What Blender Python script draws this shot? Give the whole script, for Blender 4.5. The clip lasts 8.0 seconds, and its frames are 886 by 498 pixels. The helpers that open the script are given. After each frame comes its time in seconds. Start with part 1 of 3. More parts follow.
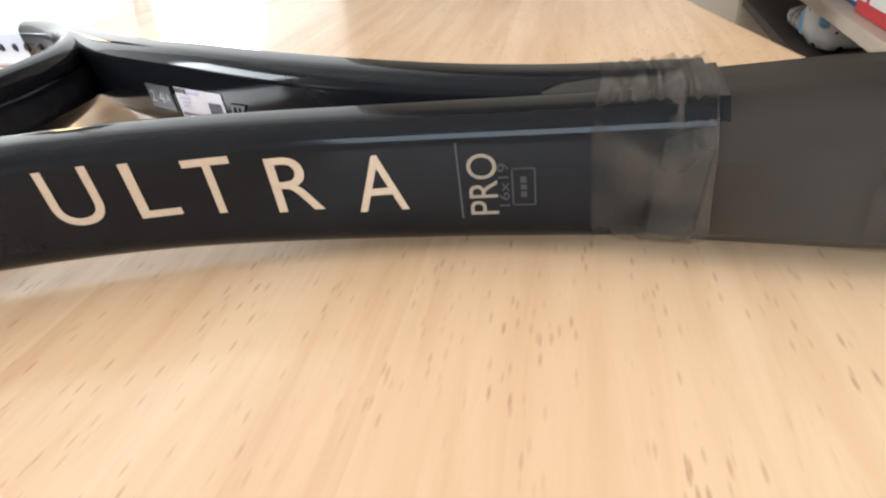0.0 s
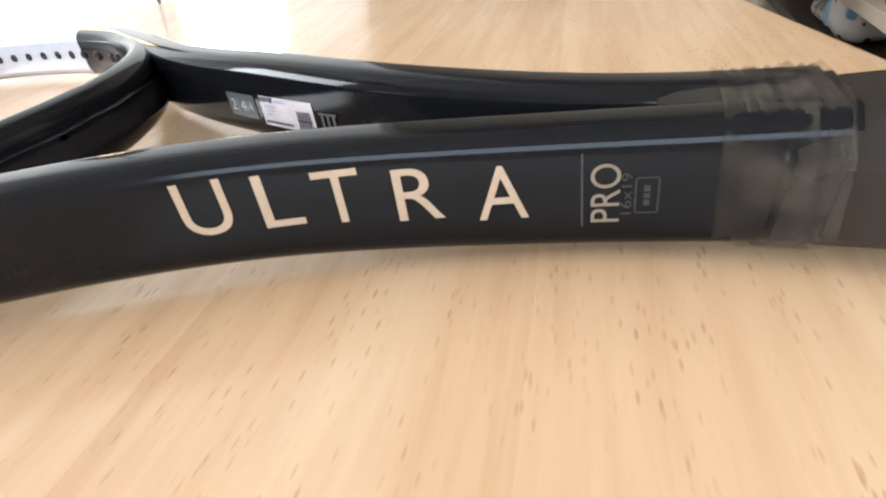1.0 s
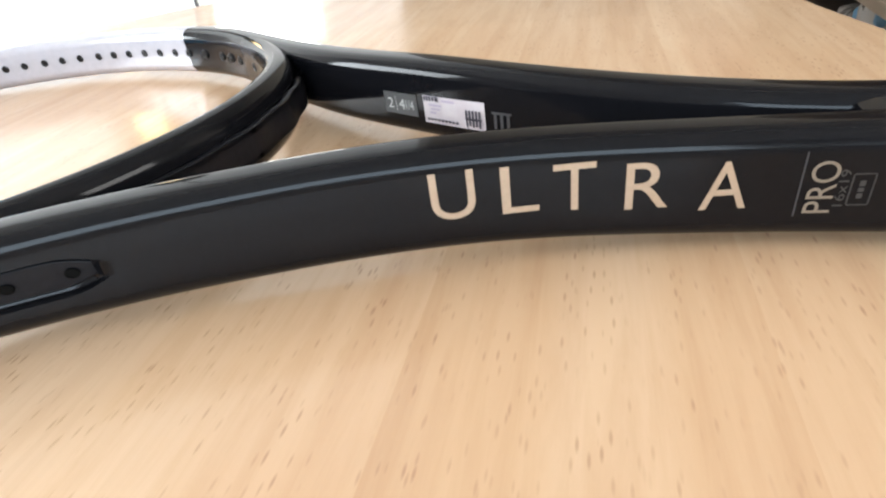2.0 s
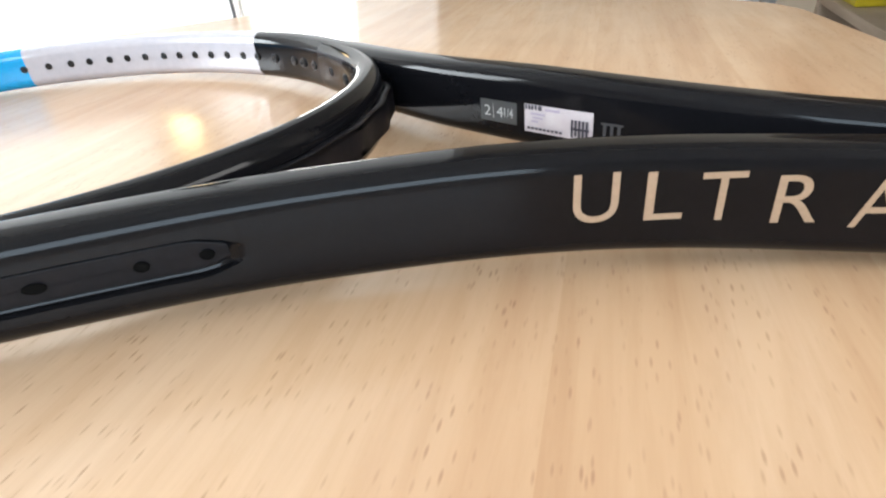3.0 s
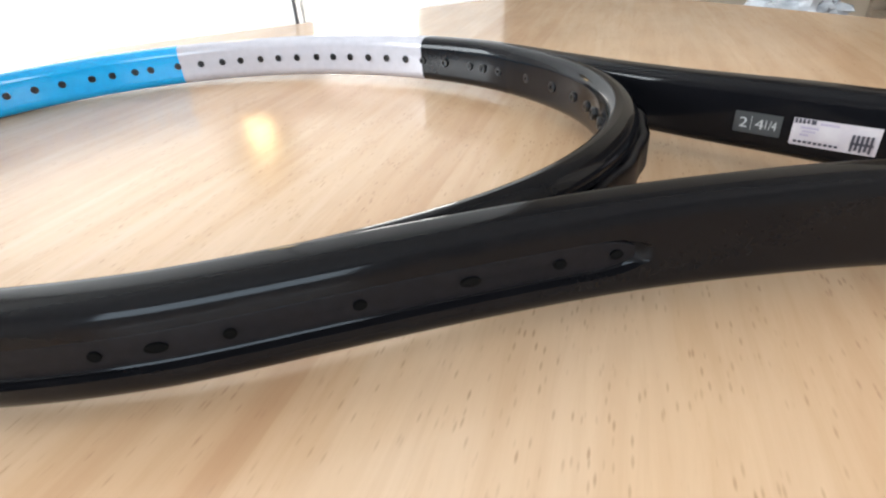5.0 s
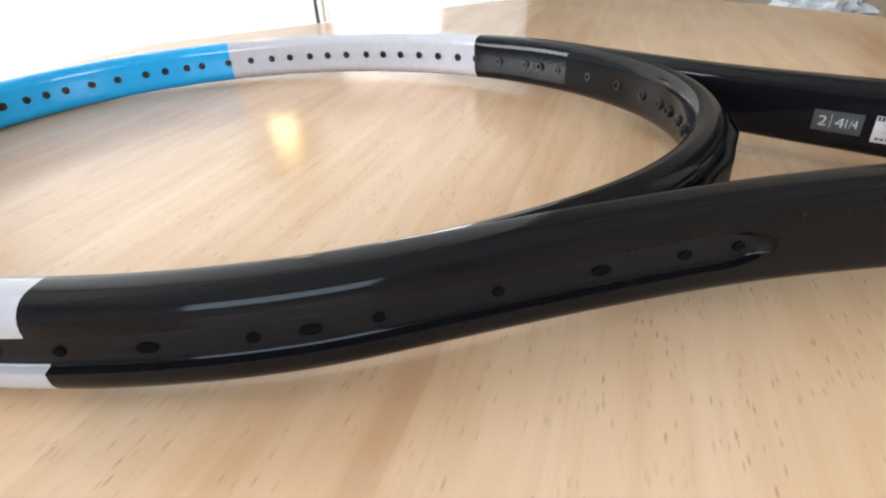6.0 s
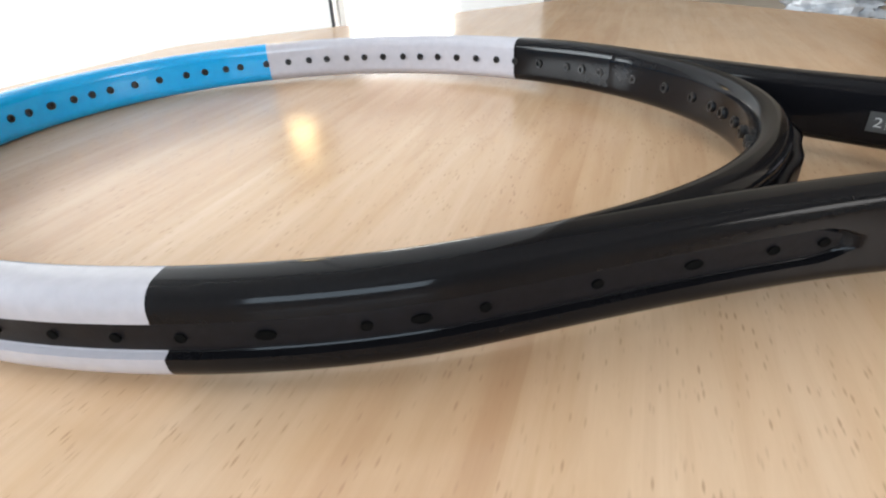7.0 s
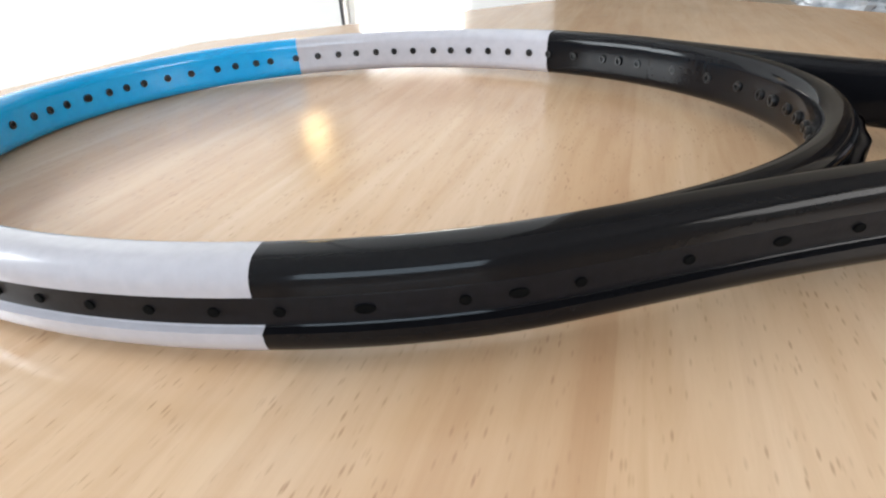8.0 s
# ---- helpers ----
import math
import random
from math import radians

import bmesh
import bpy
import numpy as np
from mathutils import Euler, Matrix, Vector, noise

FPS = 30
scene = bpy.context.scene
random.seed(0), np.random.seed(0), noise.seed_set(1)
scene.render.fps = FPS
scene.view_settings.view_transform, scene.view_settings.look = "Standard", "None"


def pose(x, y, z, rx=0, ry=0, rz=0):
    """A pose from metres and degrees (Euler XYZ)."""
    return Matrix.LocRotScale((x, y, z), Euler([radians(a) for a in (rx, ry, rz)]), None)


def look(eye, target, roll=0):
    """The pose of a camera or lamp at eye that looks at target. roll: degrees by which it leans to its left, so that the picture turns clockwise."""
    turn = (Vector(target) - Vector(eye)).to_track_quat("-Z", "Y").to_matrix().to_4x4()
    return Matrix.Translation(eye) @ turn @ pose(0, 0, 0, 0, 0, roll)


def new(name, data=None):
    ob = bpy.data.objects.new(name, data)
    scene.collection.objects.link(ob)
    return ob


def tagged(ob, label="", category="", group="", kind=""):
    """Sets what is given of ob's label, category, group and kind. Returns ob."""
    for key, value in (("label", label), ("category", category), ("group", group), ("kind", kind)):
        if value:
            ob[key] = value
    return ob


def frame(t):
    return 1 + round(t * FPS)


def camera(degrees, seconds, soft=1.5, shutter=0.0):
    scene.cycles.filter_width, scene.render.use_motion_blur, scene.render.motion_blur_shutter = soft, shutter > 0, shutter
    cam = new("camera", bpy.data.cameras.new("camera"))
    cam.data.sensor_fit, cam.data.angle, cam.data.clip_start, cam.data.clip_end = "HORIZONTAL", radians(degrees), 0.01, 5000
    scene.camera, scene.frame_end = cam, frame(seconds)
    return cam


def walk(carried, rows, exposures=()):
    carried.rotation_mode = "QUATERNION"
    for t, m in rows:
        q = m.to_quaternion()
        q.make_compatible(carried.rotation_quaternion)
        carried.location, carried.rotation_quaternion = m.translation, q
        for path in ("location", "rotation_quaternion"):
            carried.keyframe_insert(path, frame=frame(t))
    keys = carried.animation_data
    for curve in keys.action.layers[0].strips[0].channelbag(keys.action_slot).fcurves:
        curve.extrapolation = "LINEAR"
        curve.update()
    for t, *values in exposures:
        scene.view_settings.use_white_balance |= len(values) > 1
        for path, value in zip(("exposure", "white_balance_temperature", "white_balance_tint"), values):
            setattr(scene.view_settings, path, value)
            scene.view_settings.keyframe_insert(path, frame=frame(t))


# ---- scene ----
cam = camera(78.7, 8.0, soft=2.2)
# t, x, y, z, then the turn about x, y and z in degrees
ROWS = [
    (0.0, 0.3203, -0.0859, 0.0513, 56.27, 6.94, 15.07),
    (0.5, 0.3147, -0.0870, 0.0528, 56.19, 7.31, 15.36),
    (1.0, 0.3044, -0.0914, 0.0563, 56.03, 7.96, 15.94),
    (1.5, 0.2871, -0.1013, 0.0613, 56.03, 8.08, 16.57),
    (2.0, 0.2697, -0.1130, 0.0653, 56.21, 7.37, 16.85),
    (3.5, 0.2328, -0.1254, 0.0626, 59.49, 3.93, 20.06),
    (4.0, 0.2138, -0.1339, 0.0674, 59.10, 3.62, 20.24),
    (4.5, 0.1939, -0.1430, 0.0701, 59.28, 3.75, 20.59),
    (6.0, 0.1575, -0.1641, 0.0730, 59.33, 3.46, 21.71),
    (6.5, 0.1485, -0.1684, 0.0734, 59.49, 3.41, 21.93),
    (7.0, 0.1416, -0.1749, 0.0743, 59.68, 3.24, 22.15),
    (7.5, 0.1321, -0.1782, 0.0731, 59.72, 3.41, 22.19),
    (8.0, 0.1262, -0.1844, 0.0714, 59.84, 3.28, 22.17),
]
walk(cam, [(t, pose(x, y, z, rx, ry, rz)) for t, x, y, z, rx, ry, rz in ROWS],
     exposures=[(0.0, -0.10), (2.0, -0.20), (4.5, -0.36), (6.5, -0.62), (8.0, -0.74)])

# ---- light ----
world = bpy.data.worlds.new("world")
scene.world = world
world.use_nodes = True
wn = world.node_tree.nodes
sky = wn.new("ShaderNodeTexSky")
sky.sky_type, sky.sun_disc = "NISHITA", False
sky.sun_elevation, sky.sun_rotation = radians(38), radians(200)
world.node_tree.links.new(sky.outputs[0], wn["Background"].inputs[0])
wn["Background"].inputs[1].default_value = 0.12


def window_light(name, m, sx, sy, power, colour):
    lamp = bpy.data.lights.new(name, "AREA")
    lamp.shape, lamp.size, lamp.size_y, lamp.energy, lamp.color = "RECTANGLE", sx, sy, power, colour
    ob = new(name, lamp)
    ob.matrix_world = m
    return ob


window_light("window_light_back", look((-0.3275, 0.752, -0.06), (-0.3275, 0.0, -0.06)), 0.20, 0.22, 2.8, (1.0, 0.97, 0.93))
window_light("window_light_behind", look((0.8, -2.36, 1.0), (0.05, 0, 0)), 1.7, 0.95, 56, (0.70, 0.86, 1.0))
window_light("window_light_west", look((-2.16, -0.65, 0.7), (-0.2, 0.2, 0.0)), 1.15, 0.95, 90, (0.88, 0.95, 1.0))
# added fill from the east, no known source; brightens the white wall and table
window_light("fill_light_side", look((2.56, -0.195, 0.95), (0.0, 0.1, 0)), 1.0, 0.85, 30, (1.0, 0.97, 0.94))


# ---- materials ----
def mat(name, colour, rough=0.5, metal=0.0, coat=0.0, spec=0.5):
    m = bpy.data.materials.new(name)
    m.use_nodes = True
    p = m.node_tree.nodes["Principled BSDF"]
    p.inputs["Base Color"].default_value = (*colour, 1)
    p.inputs["Roughness"].default_value = rough
    p.inputs["Metallic"].default_value = metal
    p.inputs["Coat Weight"].default_value = coat
    p.inputs["Coat Roughness"].default_value = 0.05
    p.inputs["Specular IOR Level"].default_value = spec
    return m


def nd(m, kind, **inputs):
    n = m.node_tree.nodes.new(kind)
    for key, value in inputs.items():
        n.inputs[key].default_value = value
    return n


def lk(m, a, b):
    m.node_tree.links.new(a, b)


def speckled(m, colours, scale, detail=4.0, bump=0.0, stretch=(1, 1, 1), rough=None):
    """Two-scale noise between colours, with a fine bump."""
    p = m.node_tree.nodes["Principled BSDF"]
    tc = nd(m, "ShaderNodeTexCoord")
    mp = nd(m, "ShaderNodeMapping")
    mp.inputs["Scale"].default_value = stretch
    lk(m, tc.outputs["Object"], mp.inputs["Vector"])
    n = nd(m, "ShaderNodeTexNoise", Scale=scale, Detail=detail, Roughness=0.6)
    lk(m, mp.outputs[0], n.inputs["Vector"])
    r = nd(m, "ShaderNodeValToRGB")
    r.color_ramp.elements[0].position, r.color_ramp.elements[1].position = 0.3, 0.7
    r.color_ramp.elements[0].color, r.color_ramp.elements[1].color = (*colours[0], 1), (*colours[1], 1)
    lk(m, n.outputs[0], r.inputs[0])
    lk(m, r.outputs[0], p.inputs["Base Color"])
    if bump:
        b = nd(m, "ShaderNodeBump", Strength=bump, Distance=0.0006)
        lk(m, n.outputs[0], b.inputs["Height"])
        lk(m, b.outputs[0], p.inputs["Normal"])
    if rough:
        q = nd(m, "ShaderNodeMapRange")
        q.inputs[3].default_value, q.inputs[4].default_value = rough
        lk(m, n.outputs[0], q.inputs[0])
        lk(m, q.outputs[0], p.inputs["Roughness"])
    return m


def wood_top():
    """Pale varnished rubber wood: staves along y, fine streaks and short dark pores."""
    m = mat("varnished_wood", (0.6, 0.42, 0.26), 0.24)
    p = m.node_tree.nodes["Principled BSDF"]
    tc = nd(m, "ShaderNodeTexCoord")
    mp = nd(m, "ShaderNodeMapping")
    mp.inputs["Rotation"].default_value = (0, 0, radians(-4))
    lk(m, tc.outputs["Object"], mp.inputs["Vector"])

    def noise_of(scale, stretch, detail=4.0, rough=0.6, distort=0.0):
        s = nd(m, "ShaderNodeMapping")
        s.inputs["Scale"].default_value = stretch
        lk(m, mp.outputs[0], s.inputs["Vector"])
        n = nd(m, "ShaderNodeTexNoise", Scale=scale, Detail=detail, Roughness=rough, Distortion=distort)
        lk(m, s.outputs[0], n.inputs["Vector"])
        return n.outputs[0]

    def ramp(src, stops):
        r = nd(m, "ShaderNodeValToRGB")
        e = r.color_ramp.elements
        e[0].position, e[0].color = stops[0][0], (*stops[0][1], 1)
        e[1].position, e[1].color = stops[-1][0], (*stops[-1][1], 1)
        for pos, col in stops[1:-1]:
            x = e.new(pos)
            x.color = (*col, 1)
        lk(m, src, r.inputs[0])
        return r.outputs[0]

    def mix(a, b, fac, mode="MIX"):
        x = m.node_tree.nodes.new("ShaderNodeMix")
        x.data_type, x.blend_type = "RGBA", mode
        if isinstance(fac, float):
            x.inputs[0].default_value = fac
        else:
            lk(m, fac, x.inputs[0])
        lk(m, a, x.inputs[6])
        lk(m, b, x.inputs[7])
        return x.outputs[2]

    broad = ramp(noise_of(1.0, (21, 2.6, 1), 3.0), [(0.30, (0.62, 0.385, 0.225)), (0.5, (0.70, 0.475, 0.295)), (0.72, (0.765, 0.56, 0.385))])
    # staves of uneven tone, each about 6 cm wide
    sx = nd(m, "ShaderNodeSeparateXYZ")
    lk(m, mp.outputs[0], sx.inputs[0])
    wide = m.node_tree.nodes.new("ShaderNodeMath")
    wide.operation, wide.inputs[1].default_value = "DIVIDE", 0.058
    lk(m, sx.outputs[0], wide.inputs[0])
    step = m.node_tree.nodes.new("ShaderNodeMath")
    step.operation = "FLOOR"
    lk(m, wide.outputs[0], step.inputs[0])
    tone = nd(m, "ShaderNodeTexWhiteNoise")
    tone.noise_dimensions = "1D"
    lk(m, step.outputs[0], tone.inputs["W"])
    broad = mix(broad, ramp(tone.outputs["Value"], [(0.0, (0.955, 0.925, 0.90)), (0.5, (1.0, 1.0, 1.0)), (1.0, (1.03, 1.035, 1.045))]), 1.0, "MULTIPLY")
    fine = ramp(noise_of(1.0, (200, 16, 1), 5.0, 0.65, 0.5), [(0.30, (0.88, 0.81, 0.75)), (0.60, (1.02, 1.01, 1.0))])
    col = mix(broad, fine, 0.65, "MULTIPLY")
    pores = nd(m, "ShaderNodeMapping")
    pores.inputs["Scale"].default_value = (820, 175, 1)
    lk(m, mp.outputs[0], pores.inputs["Vector"])
    v = nd(m, "ShaderNodeTexVoronoi", Scale=1.0, Randomness=1.0)
    lk(m, pores.outputs[0], v.inputs["Vector"])
    thin = ramp(v.outputs["Distance"], [(0.10, (1, 1, 1)), (0.30, (0, 0, 0))])
    where = ramp(noise_of(1.0, (90, 45, 1), 2.0), [(0.38, (0, 0, 0)), (0.64, (0.55, 0.55, 0.55))])
    amount = mix(thin, where, 1.0, "MULTIPLY")
    dark = m.node_tree.nodes.new("ShaderNodeRGB")
    dark.outputs[0].default_value = (0.36, 0.18, 0.10, 1)
    col = mix(col, dark.outputs[0], amount)
    lk(m, col, p.inputs["Base Color"])
    b = nd(m, "ShaderNodeBump", Strength=0.06, Distance=0.0004)
    lk(m, noise_of(1.0, (150, 9, 1), 4.0), b.inputs["Height"])
    lk(m, b.outputs[0], p.inputs["Normal"])
    q = nd(m, "ShaderNodeMapRange")
    q.inputs[3].default_value, q.inputs[4].default_value = 0.14, 0.26
    lk(m, noise_of(1.0, (20, 14, 1), 3.0), q.inputs[0])
    lk(m, q.outputs[0], p.inputs["Roughness"])
    return m


def film_material(name, colour, lo, hi, scale):
    """Thin clear shrink film: mostly see-through, with wrinkled gloss."""
    m = bpy.data.materials.new(name)
    m.use_nodes = True
    t = m.node_tree
    t.nodes.clear()
    out = t.nodes.new("ShaderNodeOutputMaterial")
    a, g, x = t.nodes.new("ShaderNodeBsdfTransparent"), t.nodes.new("ShaderNodeBsdfPrincipled"), t.nodes.new("ShaderNodeMixShader")
    g.inputs["Base Color"].default_value = (*colour, 1)
    g.inputs["Roughness"].default_value = 0.09
    n = nd(m, "ShaderNodeTexNoise", Scale=scale, Detail=5.0, Distortion=0.8)
    tc = nd(m, "ShaderNodeTexCoord")
    lk(m, tc.outputs["Object"], n.inputs["Vector"])
    b = nd(m, "ShaderNodeBump", Strength=0.65, Distance=0.002)
    lk(m, n.outputs[0], b.inputs["Height"])
    lk(m, b.outputs[0], g.inputs["Normal"])
    q = nd(m, "ShaderNodeMapRange")
    q.inputs[1].default_value, q.inputs[2].default_value, q.inputs[3].default_value, q.inputs[4].default_value = 0.42, 0.66, lo, hi
    lk(m, n.outputs[0], q.inputs[0])
    lk(m, q.outputs[0], x.inputs[0])
    lk(m, a.outputs[0], x.inputs[1])
    lk(m, g.outputs[0], x.inputs[2])
    lk(m, x.outputs[0], out.inputs[0])
    return m


def glow(name, colour, strength):
    m = mat(name, colour)
    p = m.node_tree.nodes["Principled BSDF"]
    p.inputs["Emission Color"].default_value = (*colour, 1)
    p.inputs["Emission Strength"].default_value = strength
    return m


WOOD = wood_top()
BLACK = speckled(mat("black_lacquer", (0.006, 0.006, 0.007), 0.1, spec=0.17), ((0.0055, 0.0055, 0.0068), (0.007, 0.007, 0.0085)), 700, rough=(0.08, 0.10))
WHITE = speckled(mat("pearl_white_lacquer", (0.50, 0.485, 0.53), 0.2, 0, 0.3), ((0.48, 0.465, 0.51), (0.53, 0.515, 0.56)), 250, rough=(0.16, 0.24))
BLUE = speckled(mat("sky_blue_lacquer", (0.0, 0.36, 0.76), 0.18, 0, 0.3), ((0.0, 0.34, 0.73), (0.0, 0.38, 0.79)), 250, rough=(0.15, 0.22))
STRIP = speckled(mat("dark_grey_plastic", (0.01, 0.01, 0.012), 0.45, spec=0.2), ((0.005, 0.005, 0.007), (0.009, 0.009, 0.012)), 500, bump=0.1)
PLASTIC = mat("black_plastic", (0.008, 0.008, 0.009), 0.35)
# near-black for the shade inside the outer string holes
HOLE_SHADE = mat("hole_shade", (0.003, 0.003, 0.003), 0.9, spec=0.1)
FOIL = speckled(mat("champagne_foil", (0.54, 0.44, 0.34), 0.36, 0.7), ((0.50, 0.405, 0.31), (0.58, 0.475, 0.37)), 900)
DULLFOIL = speckled(mat("dull_champagne_foil", (0.3, 0.25, 0.2), 0.45, 0.4), ((0.24, 0.20, 0.155), (0.31, 0.26, 0.205)), 900)
DIM = mat("grey_print", (0.035, 0.033, 0.032), 0.5)
LINEGREY = mat("thin_grey_print", (0.055, 0.055, 0.06), 0.45)
GRIP = speckled(mat("grip_leather", (0.05, 0.043, 0.037), 0.45), ((0.010, 0.007, 0.005), (0.020, 0.014, 0.0098)), 60, bump=0.12)
FILM = film_material("clear_film", (0.07, 0.058, 0.048), 0.04, 0.30, 70.0)
COLLARFILM = film_material("gathered_clear_film", (0.085, 0.070, 0.058), 0.10, 0.50, 90.0)
BAND = speckled(mat("black_rubber_band", (0.010, 0.009, 0.009), 0.16, spec=0.3), ((0.007, 0.0065, 0.0065), (0.014, 0.013, 0.012)), 200, bump=0.1)
PAPER = speckled(mat("label_paper", (0.56, 0.50, 0.52), 0.5), ((0.52, 0.45, 0.48), (0.60, 0.55, 0.56)), 200)
PLATE = mat("grey_plate", (0.055, 0.058, 0.06), 0.4)
INK = mat("ink", (0.05, 0.045, 0.06), 0.6)
PALEINK = mat("pale_ink", (0.42, 0.36, 0.45), 0.6)
LIGHTPRINT = mat("light_print", (0.5, 0.5, 0.5), 0.5)
WALLPAINT = speckled(mat("white_wall_paint", (0.8, 0.79, 0.77), 0.6), ((0.82, 0.815, 0.80), (0.87, 0.865, 0.85)), 8, bump=0.1)
CREAM = speckled(mat("cream_wall_paint", (0.74, 0.67, 0.57), 0.7), ((0.70, 0.63, 0.53), (0.78, 0.71, 0.61)), 3, bump=0.1)
FLOORMAT = speckled(mat("brown_floor", (0.22, 0.13, 0.07), 0.4), ((0.18, 0.10, 0.055), (0.27, 0.17, 0.10)), 6, stretch=(8, 1, 1))
SHELFWOOD = speckled(mat("pale_shelf_board", (0.55, 0.46, 0.36), 0.5), ((0.50, 0.41, 0.32), (0.60, 0.51, 0.41)), 6, stretch=(1, 1, 12))
# near-black brown that carries the shade inside the shelf's compartments
SHELFSHADE = speckled(mat("shade_dark_board", (0.05, 0.038, 0.032), 0.5), ((0.042, 0.032, 0.027), (0.06, 0.046, 0.04)), 10)
TRIM = mat("dark_trim", (0.03, 0.03, 0.032), 0.4)


# ---- mesh helpers ----
def obj(name, bm, material, parent=None, label="", smooth=True):
    me = bpy.data.meshes.new(name)
    bm.to_mesh(me)
    bm.free()
    me.materials.append(material)
    if smooth:
        me.shade_smooth()
        me.set_sharp_from_angle(angle=radians(38))
    ob = new(name, me)
    ob.parent = parent
    if label:
        ob["label"] = label
    return ob


def part(name, bm, material, parent, label="", smooth=True):
    return obj(name, bm, material, parent, label, smooth)


def box(x0, x1, y0, y1, z0, z1, bevel=0.0, bm=None):
    bm = bm or bmesh.new()
    made = bmesh.ops.create_cube(bm, size=1.0, matrix=Matrix.LocRotScale(((x0 + x1) / 2, (y0 + y1) / 2, (z0 + z1) / 2), None, (x1 - x0, y1 - y0, z1 - z0)))
    if bevel:
        edges = {e for v in made["verts"] for e in v.link_edges}
        bmesh.ops.bevel(bm, geom=list(edges), offset=bevel, segments=2, affect="EDGES", profile=0.5)
    return bm


def empty(name, place=(0, 0, 0)):
    ob = new(name)
    ob.location = place
    return ob


def loft(rings, caps=True, closed=False):
    """A skin over rings of equal length."""
    bm = bmesh.new()
    rows = [[bm.verts.new(p) for p in ring] for ring in rings]
    n = len(rows[0])
    pairs = list(zip(rows, rows[1:])) + ([(rows[-1], rows[0])] if closed else [])
    for a, b in pairs:
        for i in range(n):
            bm.faces.new((a[i], a[(i + 1) % n], b[(i + 1) % n], b[i]))
    if caps and not closed:
        bm.faces.new(rows[0][::-1])
        bm.faces.new(rows[-1])
    bmesh.ops.recalc_face_normals(bm, faces=bm.faces)
    return bm


# ---- the racket's lines: its long axis is x, the handle towards +x ----
A_IN, B_IN, EGG, MID = 0.1554, 0.1230, -0.0713, 0.0089
WIDE, TALL = 0.0128, 0.0211
JOINT_BLACK, JOINT_BLUE, JOINT_NEAR = 0.0650, -0.0955, 0.0625
SHAFT = [(0.334, 0.0124), (0.315, 0.0132), (0.300, 0.0146), (0.278, 0.0186), (0.253, 0.0240), (0.235, 0.0308), (0.215, 0.0390), (0.198, 0.0470), (0.1818, 0.0546), (0.1652, 0.0655), (0.1506, 0.0751), (0.1341, 0.0870)]


def ease(x, lo, hi):
    u = min(max((x - lo) / (hi - lo), 0), 1)
    return u * u * (3 - 2 * u)


def centre_z(x):
    return 0.0129 + 0.0154 * x - 0.0046 * ease(x, 0.21, 0.32)


def hoop(u, out=0.0):
    """A point of the egg-shaped hoop at the angle u, out metres outside its inner face, and the way outwards."""
    p = Vector((MID + A_IN * math.cos(u), B_IN * math.sin(u) * (1 + EGG * math.cos(u))))
    t = Vector((-A_IN * math.sin(u), B_IN * (math.cos(u) + EGG * math.cos(2 * u))))
    n = Vector((t.y, -t.x)).normalized()
    return p + n * out, n


def outline():
    """The outer edge of the near half, from the handle to the tip."""
    pts = [Vector((x, -y)) for x, y in SHAFT]
    pts += [q for q in (hoop(-u, WIDE)[0] for u in np.linspace(0.55, math.pi, 54)) if q.x < 0.116]
    fine = []
    for p, q in zip(pts, pts[1:]):
        fine += [p.lerp(q, k / 15) for k in range(15)]
    fine.append(pts[-1])
    for _ in range(200):
        fine = [fine[0]] + [fine[i - 1] * 0.25 + fine[i] * 0.5 + fine[i + 1] * 0.25 for i in range(1, len(fine) - 1)] + [fine[-1]]
    return fine


NEAR = outline()
LINE = NEAR + [Vector((p.x, -p.y)) for p in reversed(NEAR[:-1])]
HALF = len(NEAR) - 1
SHAFT_X = np.array([p.x for p in NEAR])[::-1]
SHAFT_Y = np.array([-p.y for p in NEAR])[::-1]


def outer_y(x):
    return float(np.interp(x, SHAFT_X, SHAFT_Y))


def outward(i):
    a, b = LINE[max(i - 1, 0)], LINE[min(i + 1, len(LINE) - 1)]
    t = (b - a).normalized()
    n = Vector((-t.y, t.x))
    mid = Vector((0.08, 0.0))
    if n.dot(LINE[i] - mid) < 0:
        n = -n
    return n


def profile(w, h, r, groove, gz):
    """u outwards from the outer face (0) inwards (-w), v up."""
    pts = []
    for cu, cv, start in ((-r, -h / 2 + r, -90), (-r, h / 2 - r, 0), (-w + r, h / 2 - r, 90), (-w + r, -h / 2 + r, 180)):
        if start == 0:
            e = 0.0005
            pts += [(0, -gz - e), (-groove * 0.8, -gz - e * 0.2), (-groove, -gz + e), (-groove, gz - e), (-groove * 0.8, gz + e * 0.2), (0, gz + e)]
        for k in range(7):
            u = radians(start + 15 * k)
            pts.append((cu + r * math.cos(u), cv + r * math.sin(u)))
    return pts


def ring_at(i, w, h, r, groove=0.0, gz=0.0036, inset=0.0):
    p, n = LINE[i], outward(i)
    z = centre_z(p.x)
    return [(p.x + n.x * (u - inset), p.y + n.y * (u - inset), z + v) for u, v in profile(w, h, r, groove, gz)]


def tube_ring(i):
    x = LINE[i].x
    s = ease(x, 0.12, 0.22)
    groove = 0.0021 * (1 - ease(x, 0.1772, 0.1812))
    w = WIDE - 0.0010 * s
    return ring_at(i, w, TALL + 0.0006 * s, 0.0050 - 0.0008 * s, groove, 0.0036 * (0.35 + 0.65 * math.sqrt(max(0.0, 1 - ease(x, 0.1730, 0.1808)))))


def cut_index(x):
    return min(range(HALF + 1), key=lambda i: abs(NEAR[i].x - x))


